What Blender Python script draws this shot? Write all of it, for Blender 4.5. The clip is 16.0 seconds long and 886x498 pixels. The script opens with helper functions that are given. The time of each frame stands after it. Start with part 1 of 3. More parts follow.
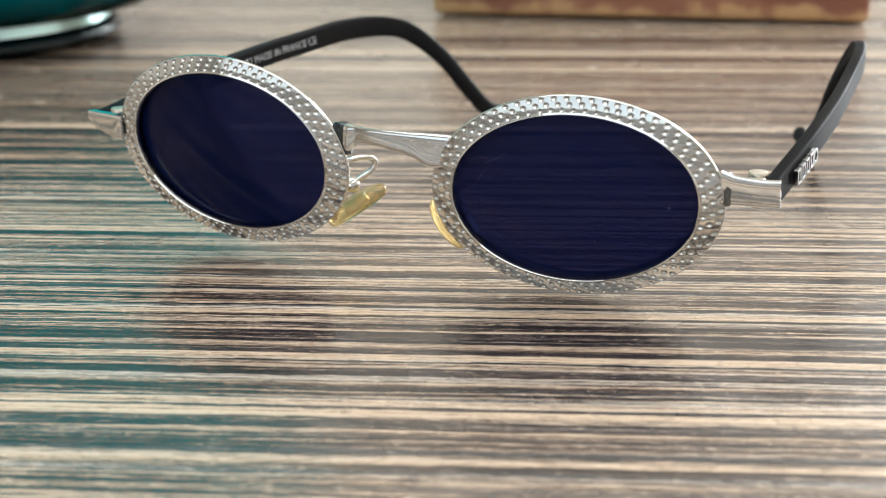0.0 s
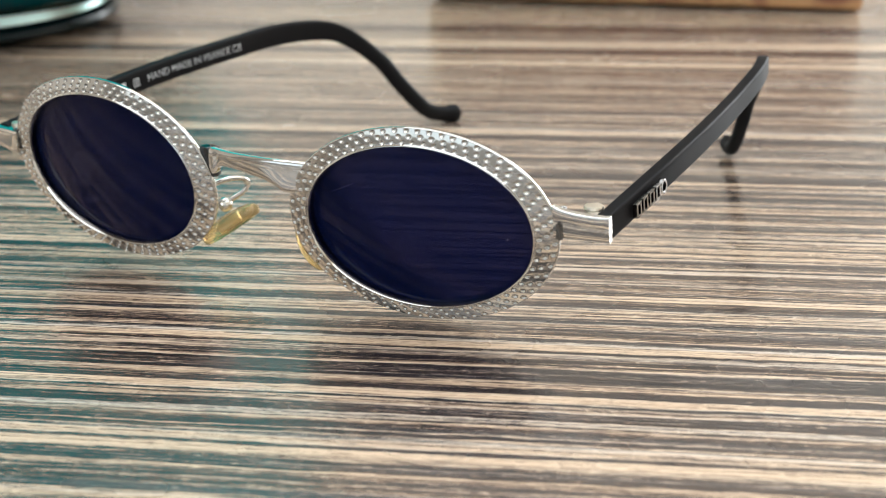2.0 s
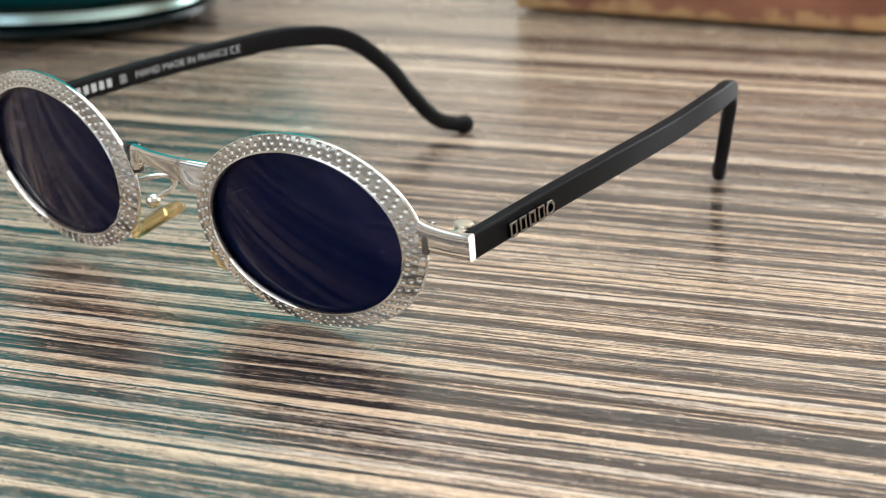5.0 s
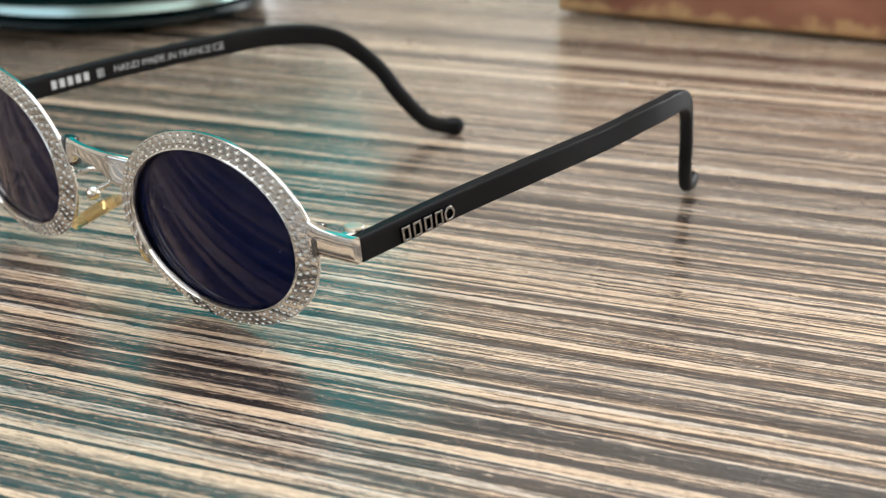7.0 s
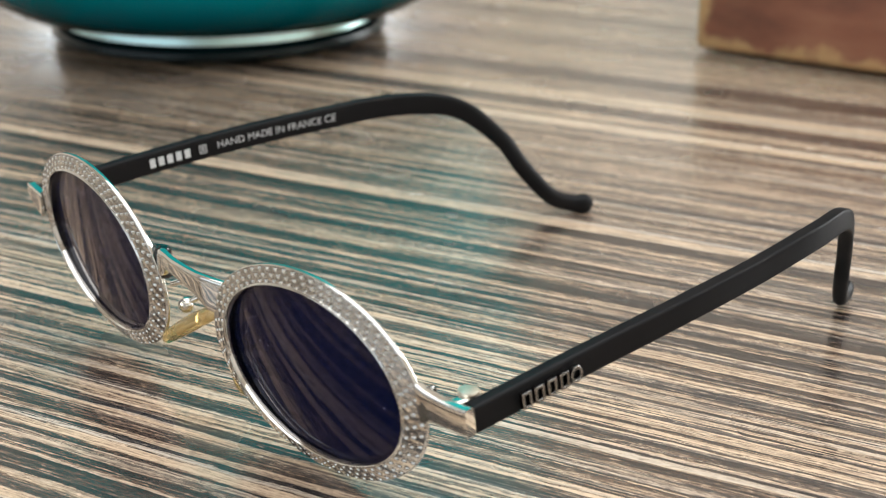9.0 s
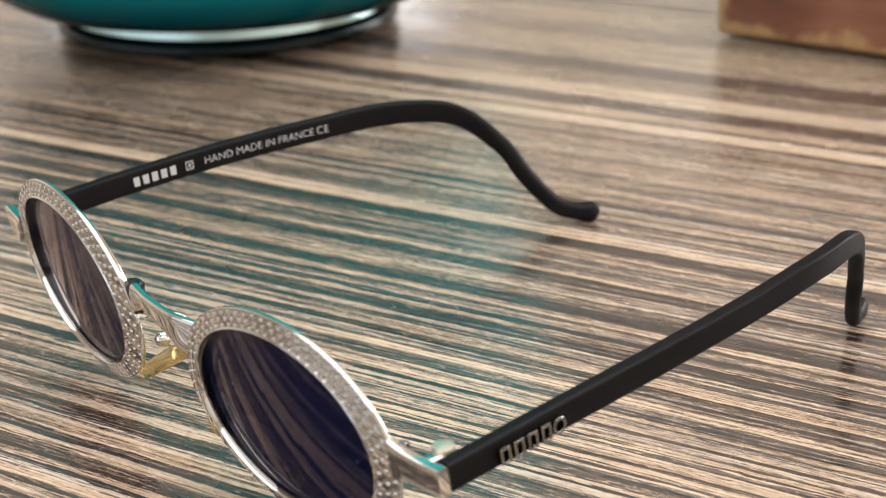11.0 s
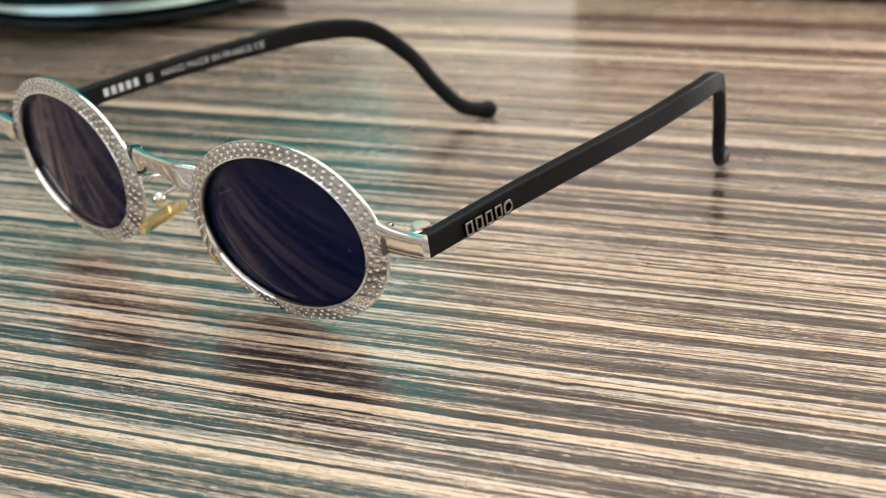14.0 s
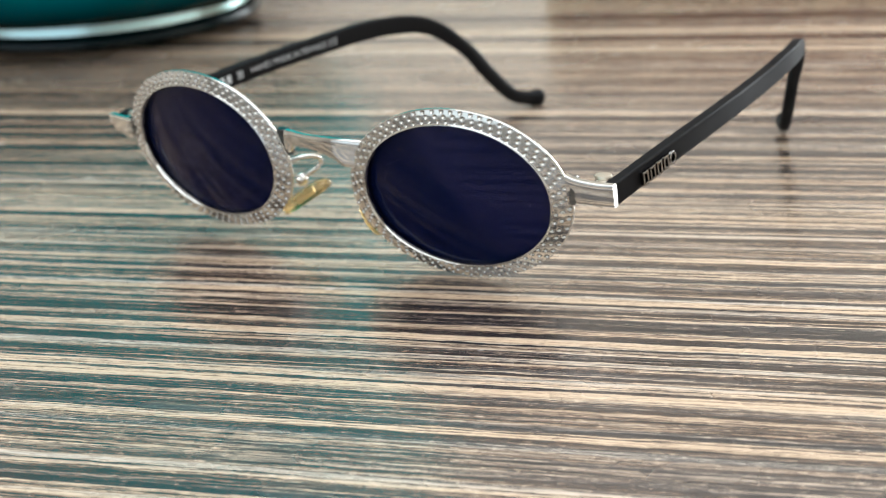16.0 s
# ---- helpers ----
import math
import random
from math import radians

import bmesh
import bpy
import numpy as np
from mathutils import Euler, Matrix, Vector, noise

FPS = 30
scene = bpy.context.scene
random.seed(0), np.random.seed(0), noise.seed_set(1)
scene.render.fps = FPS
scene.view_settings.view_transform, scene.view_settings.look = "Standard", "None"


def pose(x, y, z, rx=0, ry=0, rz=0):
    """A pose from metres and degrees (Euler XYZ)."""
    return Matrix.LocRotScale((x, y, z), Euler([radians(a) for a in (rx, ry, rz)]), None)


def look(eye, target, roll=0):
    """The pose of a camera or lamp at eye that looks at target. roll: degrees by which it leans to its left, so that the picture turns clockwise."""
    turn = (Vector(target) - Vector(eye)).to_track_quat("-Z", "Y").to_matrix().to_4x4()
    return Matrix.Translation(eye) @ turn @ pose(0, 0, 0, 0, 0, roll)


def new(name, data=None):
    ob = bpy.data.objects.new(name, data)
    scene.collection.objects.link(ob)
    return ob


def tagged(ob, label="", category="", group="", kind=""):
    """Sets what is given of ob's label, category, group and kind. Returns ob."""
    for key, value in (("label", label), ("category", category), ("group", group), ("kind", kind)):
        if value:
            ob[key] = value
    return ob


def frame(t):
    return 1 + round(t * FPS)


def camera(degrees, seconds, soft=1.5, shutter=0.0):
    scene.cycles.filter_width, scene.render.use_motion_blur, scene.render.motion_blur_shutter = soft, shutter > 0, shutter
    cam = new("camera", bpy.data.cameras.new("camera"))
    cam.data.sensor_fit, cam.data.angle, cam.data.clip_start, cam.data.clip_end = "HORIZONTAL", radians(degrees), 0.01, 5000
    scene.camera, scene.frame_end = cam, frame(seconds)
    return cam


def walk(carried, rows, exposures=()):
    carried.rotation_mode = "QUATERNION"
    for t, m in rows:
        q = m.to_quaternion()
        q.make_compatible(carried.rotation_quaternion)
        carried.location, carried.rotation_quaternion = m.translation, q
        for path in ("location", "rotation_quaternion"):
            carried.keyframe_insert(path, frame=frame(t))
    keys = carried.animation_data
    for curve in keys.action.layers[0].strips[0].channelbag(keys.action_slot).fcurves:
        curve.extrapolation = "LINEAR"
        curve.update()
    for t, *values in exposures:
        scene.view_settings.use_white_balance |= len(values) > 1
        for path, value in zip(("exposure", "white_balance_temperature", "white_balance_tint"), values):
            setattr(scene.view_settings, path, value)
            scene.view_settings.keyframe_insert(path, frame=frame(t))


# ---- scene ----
cam = camera(33.5, 16.0, soft=1.0)

PATH = [
    (0, (0.1096, -0.2210, 0.0827), (-0.6891, 1.5092, -0.5244), -0.58),
    (0.5, (0.1198, -0.2153, 0.0859), (-0.7022, 1.4944, -0.5475), -0.84),
    (1, (0.1290, -0.2115, 0.0881), (-0.7306, 1.4742, -0.5597), -1.18),
    (1.5, (0.1393, -0.2072, 0.0918), (-0.7467, 1.4579, -0.5733), -1.34),
    (2, (0.1482, -0.2021, 0.0957), (-0.7726, 1.4418, -0.5749), -1.20),
    (2.5, (0.1558, -0.1976, 0.0959), (-0.8050, 1.4201, -0.5820), -1.39),
    (3, (0.1634, -0.1925, 0.0943), (-0.8289, 1.4075, -0.5804), -1.01),
    (3.5, (0.1700, -0.1870, 0.0947), (-0.8635, 1.3877, -0.5777), -0.90),
    (6, (0.2115, -0.1588, 0.0958), (-1.0465, 1.2523, -0.5570), -0.46),
    (6.5, (0.2182, -0.1518, 0.0958), (-1.0707, 1.2298, -0.5598), -0.43),
    (7, (0.2247, -0.1450, 0.0964), (-1.0951, 1.2056, -0.5624), -0.48),
    (7.5, (0.2266, -0.1399, 0.0974), (-1.1193, 1.1823, -0.5662), -0.49),
    (8, (0.2244, -0.1337, 0.1014), (-1.1466, 1.1581, -0.5707), -0.35),
    (8.5, (0.2122, -0.1299, 0.1089), (-1.1844, 1.1275, -0.5755), -0.41),
    (9, (0.1984, -0.1206, 0.1139), (-1.2188, 1.1030, -0.5893), -0.22),
    (11.5, (0.1929, -0.1032, 0.1202), (-1.2468, 1.0608, -0.6366), -1.65),
    (12, (0.2022, -0.1085, 0.1180), (-1.2160, 1.0816, -0.6386), -1.31),
    (12.5, (0.2104, -0.1171, 0.1126), (-1.1887, 1.0996, -0.6370), -1.76),
    (13, (0.2183, -0.1303, 0.1107), (-1.1557, 1.1190, -0.6319), -2.21),
    (13.5, (0.2262, -0.1431, 0.1085), (-1.1205, 1.1437, -0.6200), -2.88),
    (14, (0.2248, -0.1594, 0.1067), (-1.0838, 1.1749, -0.6053), -3.26),
    (14.5, (0.2197, -0.1751, 0.1063), (-1.0488, 1.2049, -0.5911), -3.37),
    (15, (0.2118, -0.1897, 0.1058), (-1.0161, 1.2327, -0.5790), -3.48),
    (15.5, (0.1991, -0.2066, 0.1046), (-0.9828, 1.2573, -0.5738), -3.65),
    (16, (0.1905, -0.2168, 0.1023), (-0.9495, 1.2821, -0.5712), -4.18),
]
walk(cam, [(t, look(eye, target, roll)) for t, eye, target, roll in PATH],
     exposures=[(0, -0.08, 6050, 6), (3.5, -0.06, 6200, 8), (7, -0.08, 6200, 8), (9, -0.1, 6300, 8), (11.3, -0.09, 6700, 14), (12.5, -0.07, 6750, 14), (13.5, -0.06, 6600, 12), (14.5, -0.05, 6300, 8), (16, -0.05, 6000, 6)])
cam.data.dof.use_dof = True
cam.data.dof.focus_distance = 0.245
cam.data.dof.aperture_fstop = 27.0

# ---- world, windows, added lamps, exposure ----
world = bpy.data.worlds.new("world")
scene.world = world
world.use_nodes = True
wn = world.node_tree.nodes
sky = wn.new("ShaderNodeTexSky")
sky.sky_type = 'NISHITA'
sky.sun_disc = False
sky.sun_elevation, sky.sun_rotation = radians(42), radians(-20)
wn["Background"].inputs["Strength"].default_value = 0.08
world.node_tree.links.new(sky.outputs[0], wn["Background"].inputs["Color"])

MM = 0.001
TABLE_Z = 0.0004


def opening_light(name, m, w, h, power, color):
    lamp = bpy.data.lights.new(name, 'AREA')
    lamp.shape, lamp.size, lamp.size_y = 'RECTANGLE', w, h
    lamp.energy, lamp.color = power, color
    ob = new(name, lamp)
    ob.matrix_world = m
    return ob


# daylight in the north and west windows, and lamps added overhead and to the south
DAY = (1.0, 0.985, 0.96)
opening_light("overhead_fill_lamp", look((0.3, 0.0, 1.74), (0.3, 0.0, 0)), 2.6, 2.6, 57, DAY)
opening_light("window_light_north", look((0.7, 2.38, 0.75), (0.7, 0, 0.75)), 1.4, 1.3, 62, DAY)
opening_light("window_light_west", look((-2.38, 1.5, 0.75), (0, 1.5, 0.75)), 0.9, 1.3, 9, DAY)
# Added on the unseen south side to brighten the rims and vase foot.
opening_light("south_fill_lamp", look((-0.3, -2.38, 0.75), (-0.3, 0, 0.75)), 3.2, 1.0, 11, DAY)


# ---- materials ----
def material(name, color=(0.5, 0.5, 0.5), rough=0.5, metal=0.0, **more):
    m = bpy.data.materials.new(name)
    m.use_nodes = True
    b = m.node_tree.nodes["Principled BSDF"]
    b.inputs["Base Color"].default_value = (*color, 1)
    b.inputs["Roughness"].default_value = rough
    b.inputs["Metallic"].default_value = metal
    for key, value in more.items():
        b.inputs[key.replace("_", " ")].default_value = value
    return m


class Nodes:
    """Short hand for building node trees."""

    def __init__(self, m):
        self.t = m.node_tree
        self.b = self.t.nodes["Principled BSDF"]

    def link(self, a, b):
        self.t.links.new(a, b)

    def put(self, socket, v):
        if isinstance(v, (int, float)):
            socket.default_value = v
        elif isinstance(v, tuple):
            socket.default_value = v
        else:
            self.link(v, socket)

    def coord(self, rot=(0, 0, 0), scale=(1, 1, 1)):
        c, p = self.t.nodes.new("ShaderNodeTexCoord"), self.t.nodes.new("ShaderNodeMapping")
        p.inputs["Rotation"].default_value = rot
        p.inputs["Scale"].default_value = scale
        self.link(c.outputs["Object"], p.inputs["Vector"])
        return p.outputs[0]

    def scaled(self, v, scale):
        p = self.t.nodes.new("ShaderNodeMapping")
        p.inputs["Scale"].default_value = scale
        self.link(v, p.inputs["Vector"])
        return p.outputs[0]

    def noise(self, v, scale, detail=2.0, rough=0.5, distortion=0.0):
        n = self.t.nodes.new("ShaderNodeTexNoise")
        self.link(v, n.inputs["Vector"])
        n.inputs["Scale"].default_value, n.inputs["Detail"].default_value = scale, detail
        n.inputs["Roughness"].default_value, n.inputs["Distortion"].default_value = rough, distortion
        return n.outputs["Fac"]

    def math(self, op, a, b=0.0, clamp=False):
        n = self.t.nodes.new("ShaderNodeMath")
        n.operation, n.use_clamp = op, clamp
        self.put(n.inputs[0], a)
        self.put(n.inputs[1], b)
        return n.outputs[0]

    def span(self, v, a, b, c=0.0, d=1.0):
        n = self.t.nodes.new("ShaderNodeMapRange")
        self.link(v, n.inputs[0])
        for i, x in enumerate((a, b, c, d)):
            n.inputs[1 + i].default_value = x
        return n.outputs[0]

    def ramp(self, v, stops, interpolation='LINEAR'):
        n = self.t.nodes.new("ShaderNodeValToRGB")
        n.color_ramp.interpolation = interpolation
        e = n.color_ramp.elements
        while len(e) < len(stops):
            e.new(1.0)
        for i, (p, c) in enumerate(stops):
            e[i].position = p
            e[i].color = (*c, 1) if isinstance(c, tuple) else (c, c, c, 1)
        self.link(v, n.inputs[0])
        return n.outputs[0]

    def mix(self, f, a, b, kind='MIX'):
        n = self.t.nodes.new("ShaderNodeMix")
        n.data_type, n.blend_type = 'RGBA', kind
        self.put(n.inputs[0], f)
        self.put(n.inputs[6], a)
        self.put(n.inputs[7], b)
        return n.outputs[2]

    def bump(self, h, strength, distance):
        n = self.t.nodes.new("ShaderNodeBump")
        n.inputs["Strength"].default_value, n.inputs["Distance"].default_value = strength, distance
        self.link(h, n.inputs["Height"])
        self.link(n.outputs[0], self.b.inputs["Normal"])

    def xyz(self, v):
        n = self.t.nodes.new("ShaderNodeSeparateXYZ")
        self.link(v, n.inputs[0])
        return n.outputs

    def vec(self, x, y, z=0.0):
        n = self.t.nodes.new("ShaderNodeCombineXYZ")
        for i, v in enumerate((x, y, z)):
            self.put(n.inputs[i], v)
        return n.outputs[0]


GRAIN = 20.5   # degrees by which the table's grain runs off the x axis


# bands of the veneer: where each begins across the grain, in millimetres, and how pale it is
BANDS_NEAR = [(-82.0, 0.5), (-79.5, 0.35), (-77.6, 0.95), (-75.1, 0.28), (-71.1, 0.45), (-70.4, 0.25), (-68.5, 0.65), (-67.1, 0.3), (-63.9, 0.95), (-60.5, 0.2), (-59.6, 0.88), (-57.1, 0.3), (-56.5, 0.7), (-56.0, 0.1), (-54.9, 0.6), (-54.4, 0.12), (-52.7, 0.35), (-51.8, 0.8), (-48.9, 0.15)]
BANDS_MIDDLE = [(-45.9, 0.65), (-43.7, 0.05), (-42.9, 0.95), (-40.3, 0.1), (-37.9, 0.65), (-35.7, 0.05), (-34.6, 0.16), (-33.0, 0.1), (-30.8, 0.75), (-29.6, 0.1), (-29.0, 0.5), (-28.6, 0.1), (-27.1, 0.7), (-24.6, 0.1), (-23.8, 0.95), (-20.0, 0.05), (-18.8, 0.7), (-17.0, 0.1), (-16.3, 0.25)]
BANDS_FAR = [(-13.8, 0.8), (-11.6, 0.2), (-9.3, 0.82), (-8.4, 0.25), (-7.9, 0.88), (-4.6, 0.2), (-0.7, 1.0), (1.7, 0.28), (2.1, 0.42), (5.5, 0.88), (6.6, 0.25), (7.3, 0.78), (9.4, 0.25), (9.9, 0.38), (11.3, 0.28), (13.6, 0.9), (15.4, 0.2), (16.1, 0.8), (17.1, 0.3), (17.5, 0.8)]
BANDS_FARTHER = [(18.3, 0.2), (20.7, 0.85), (21.8, 0.5), (22.2, 0.88), (24.6, 0.25), (25.1, 0.72), (28.2, 0.3), (29.0, 0.85), (31.5, 0.35), (32.1, 0.85), (33.6, 0.2), (34.7, 0.8), (37.4, 0.3), (38.0, 0.8), (39.1, 0.32), (42.5, 0.9), (45.0, 0.3), (46.2, 0.6), (48.4, 0.12), (50.6, 0.7)]
BANDS_BEHIND = [(52.1, 0.55), (54.1, 0.2), (55.6, 0.62), (57.6, 0.12), (61.7, 0.7), (63.3, 0.15), (65.4, 0.62), (67.6, 0.12), (69.2, 0.75), (71.2, 0.08), (75.7, 0.55), (78.3, 0.78), (80.7, 0.5), (84.3, 0.08), (88.6, 0.8), (90.8, 0.45), (92.1, 0.25)]
BANDS_LONG = [(93.4, 0.45), (95.7, 0.3), (97.7, 0.62), (99.3, 0.42), (103.1, 0.08), (108.0, 0.95), (113.4, 0.5), (119.8, 0.2), (121.3, 0.6), (124.4, 0.18), (126.0, 0.62), (129.2, 0.1), (131.6, 0.48), (136.6, 0.68), (140.0, 0.5), (146.0, 0.42), (150.0, 0.6), (157.0, 0.48), (161.0, 0.62)]
BANDS_LAST = [(166.1, 0.55), (175.0, 0.38), (177.3, 0.58), (182.1, 0.42), (185.4, 0.95), (192.3, 0.32), (194.3, 0.74), (200.5, 0.32), (210.1, 0.92), (221.2, 0.55), (234.3, 0.32), (246.8, 0.64), (275.0, 0.5), (290.0, 0.66)]


def zebra_wood():
    m = material("zebra_wood_laminate", rough=0.3, IOR=1.95)
    n = Nodes(m)
    # u runs with the grain, w across it
    p = n.coord(rot=(0, 0, radians(-GRAIN)))
    u, w, _ = n.xyz(p)
    fine = n.noise(n.vec(n.math('MULTIPLY', u, 260.0), n.math('MULTIPLY', w, 2600.0), 7.0), 1.0, 3, 0.7)
    wave = n.noise(n.vec(n.math('MULTIPLY', u, 16.0), n.math('MULTIPLY', w, 60.0)), 1.0, 2)
    ragged = n.noise(n.vec(n.math('MULTIPLY', u, 90.0), n.math('MULTIPLY', w, 1500.0), 2.0), 1.0, 4, 0.7)
    w = n.math('ADD', w, n.math('ADD', n.math('MULTIPLY', n.math('SUBTRACT', wave, 0.5), 0.0014), n.math('MULTIPLY', n.math('SUBTRACT', ragged, 0.5), 0.0019)))
    broad = n.noise(n.vec(n.math('MULTIPLY', u, 1.5), n.math('MULTIPLY', w, 210.0)), 1.0, 1)
    mid = n.noise(n.vec(n.math('MULTIPLY', u, 3.5), n.math('MULTIPLY', w, 560.0), 3.0), 1.0, 2)
    loose = n.span(n.math('ADD', n.math('MULTIPLY', broad, 0.55), n.math('MULTIPLY', mid, 0.6)), 0.46, 0.70)

    tone = loose
    strips = (BANDS_NEAR, BANDS_MIDDLE, BANDS_FAR, BANDS_FARTHER, BANDS_BEHIND, BANDS_LONG, BANDS_LAST)
    for bands, after in zip(strips, strips[1:] + ([(312.0, 0)],)):
        lo, nxt = bands[0][0], after[0][0]
        f = n.span(w, lo * MM, nxt * MM)
        listed = n.ramp(f, [(max(0.0, (a - lo) / (nxt - lo)), v) for a, v in bands], 'CONSTANT')
        inside = n.math('MULTIPLY', n.math('GREATER_THAN', w, lo * MM), n.math('LESS_THAN', w, nxt * MM))
        tone = n.mix(inside, tone, listed)
    streak = n.noise(n.vec(n.math('MULTIPLY', u, 75.0), n.math('MULTIPLY', w, 1000.0), 5.0), 1.0, 4, 0.7)
    cloud = n.noise(n.vec(n.math('MULTIPLY', u, 30.0), n.math('MULTIPLY', w, 160.0), 9.0), 1.0, 3, 0.6)
    tone = n.math('ADD', n.math('MULTIPLY', tone, 0.9), n.math('MULTIPLY', n.math('SUBTRACT', cloud, 0.42), 0.45))
    lines = n.noise(n.vec(n.math('MULTIPLY', u, 2.5), n.math('MULTIPLY', w, 1250.0), 11.0), 1.0, 2, 0.6)
    near = n.span(w, 0.10, 0.20, 1.0, 0.3)
    tone = n.math('MULTIPLY', tone, n.math('SUBTRACT', 1.0, n.math('MULTIPLY', n.span(lines, 0.53, 0.59, 0.0, 0.58), near)))
    hair = n.noise(n.vec(n.math('MULTIPLY', u, 9.0), n.math('MULTIPLY', w, 2300.0), 17.0), 1.0, 3, 0.65)
    tone = n.math('ADD', tone, n.math('MULTIPLY', n.math('SUBTRACT', n.span(hair, 0.36, 0.64), 0.5), n.math('MULTIPLY', near, 0.72)))
    tone = n.math('ADD', tone, n.math('ADD', n.math('MULTIPLY', n.math('SUBTRACT', streak, 0.5), 0.85), n.math('MULTIPLY', n.math('SUBTRACT', fine, 0.5), 0.9)))
    flecks = n.noise(n.vec(n.math('MULTIPLY', u, 420.0), n.math('MULTIPLY', w, 2200.0), 4.0), 1.0, 3, 0.7)
    tone = n.math('ADD', tone, n.span(flecks, 0.55, 0.70, 0.0, 0.4))
    warm = n.ramp(tone, [(0.0, (0.017, 0.010, 0.008)), (0.22, (0.050, 0.033, 0.025)), (0.42, (0.150, 0.100, 0.070)), (0.66, (0.435, 0.315, 0.215)),
                         (0.9, (0.64, 0.475, 0.325)), (1.0, (0.72, 0.54, 0.37))])
    cool = n.ramp(tone, [(0.0, (0.014, 0.013, 0.014)), (0.22, (0.040, 0.038, 0.039)), (0.42, (0.12, 0.107, 0.098)), (0.66, (0.36, 0.305, 0.25)),
                         (0.9, (0.55, 0.47, 0.385)), (1.0, (0.63, 0.545, 0.45))])
    hue = n.noise(n.vec(n.math('MULTIPLY', u, 2.0), n.math('MULTIPLY', w, 330.0), 13.0), 1.0, 2, 0.6)
    col = n.mix(n.span(hue, 0.46, 0.66), warm, cool)
    pores = n.noise(n.vec(n.math('MULTIPLY', u, 700.0), n.math('MULTIPLY', w, 3400.0), 1.0), 1.0, 2)
    col = n.mix(n.span(pores, 0.56, 0.70, 0, 0.4), col, (0.11, 0.085, 0.07, 1))
    n.link(col, n.b.inputs["Base Color"])
    smear = n.noise(n.scaled(p, (30, 45, 1)), 1.0, 3)
    n.link(n.span(smear, 0.3, 0.7, 0.20, 0.30), n.b.inputs["Roughness"])
    n.bump(n.math('ADD', fine, n.math('MULTIPLY', pores, 0.5)), 0.10, 0.00015)
    return m


def silver(name, rough, shade=1.0):
    m = material(name, (0.86, 0.88, 0.885), rough, 1.0)
    n = Nodes(m)
    p = n.coord()
    s = n.noise(n.scaled(p, (900, 900, 900)), 1.0, 3)
    n.link(n.span(s, 0.3, 0.7, rough * 0.75, rough * 1.4), n.b.inputs["Roughness"])
    stain = n.noise(p, 160.0, 2)
    n.link(n.mix(stain, (0.90 * shade, 0.89 * shade, 0.85 * shade, 1), (0.80 * shade, 0.79 * shade, 0.74 * shade, 1)), n.b.inputs["Base Color"])
    return m


def tinted_lens():
    """Dark blue glass: it lets a little of the table through and mirrors it more the flatter one looks."""
    m = material("tinted_lens", (0.02, 0.015, 0.05), 0.02)
    n = Nodes(m)
    tr, gl, coat = (n.t.nodes.new("ShaderNodeBsdf" + k) for k in ("Transparent", "Glossy", "Diffuse"))
    fr = n.t.nodes.new("ShaderNodeFresnel")
    body, mx = n.t.nodes.new("ShaderNodeMixShader"), n.t.nodes.new("ShaderNodeMixShader")
    p = n.coord()
    haze = n.noise(p, 90.0, 3)
    tr.inputs["Color"].default_value = (0.20, 0.20, 0.33, 1)
    coat.inputs["Color"].default_value = (0.003, 0.012, 0.086, 1)
    gl.inputs["Color"].default_value = (0.86, 0.79, 0.77, 1)
    n.link(n.span(haze, 0.3, 0.7, 0.045, 0.075), gl.inputs["Roughness"])
    fr.inputs["IOR"].default_value = 1.5
    n.link(n.math('MULTIPLY', n.math('SUBTRACT', fr.outputs[0], 0.036), 1.35, True), mx.inputs[0])
    body.inputs[0].default_value = 0.40
    n.link(tr.outputs[0], body.inputs[1])
    n.link(coat.outputs[0], body.inputs[2])
    n.link(body.outputs[0], mx.inputs[1])
    n.link(gl.outputs[0], mx.inputs[2])
    n.link(mx.outputs[0], n.t.nodes["Material Output"].inputs["Surface"])
    return m


def matte_black():
    """Black acetate with a weak, soft sheen."""
    m = material("matte_black_acetate", (0.007, 0.007, 0.008), 0.5)
    n = Nodes(m)
    p = n.coord()
    g = n.noise(p, 400.0, 2)
    df, gl, mx = (n.t.nodes.new("Shader" + k) for k in ("NodeBsdfDiffuse", "NodeBsdfGlossy", "NodeMixShader"))
    df.inputs["Color"].default_value = (0.008, 0.008, 0.009, 1)
    fr = n.t.nodes.new("ShaderNodeFresnel")
    fr.inputs["IOR"].default_value = 1.38
    n.link(n.math('ADD', n.math('MULTIPLY', fr.outputs[0], 0.20), 0.010), mx.inputs[0])
    n.link(n.span(g, 0.3, 0.7, 0.30, 0.34), gl.inputs["Roughness"])
    n.link(df.outputs[0], mx.inputs[1])
    n.link(gl.outputs[0], mx.inputs[2])
    n.link(mx.outputs[0], n.t.nodes["Material Output"].inputs["Surface"])
    return m


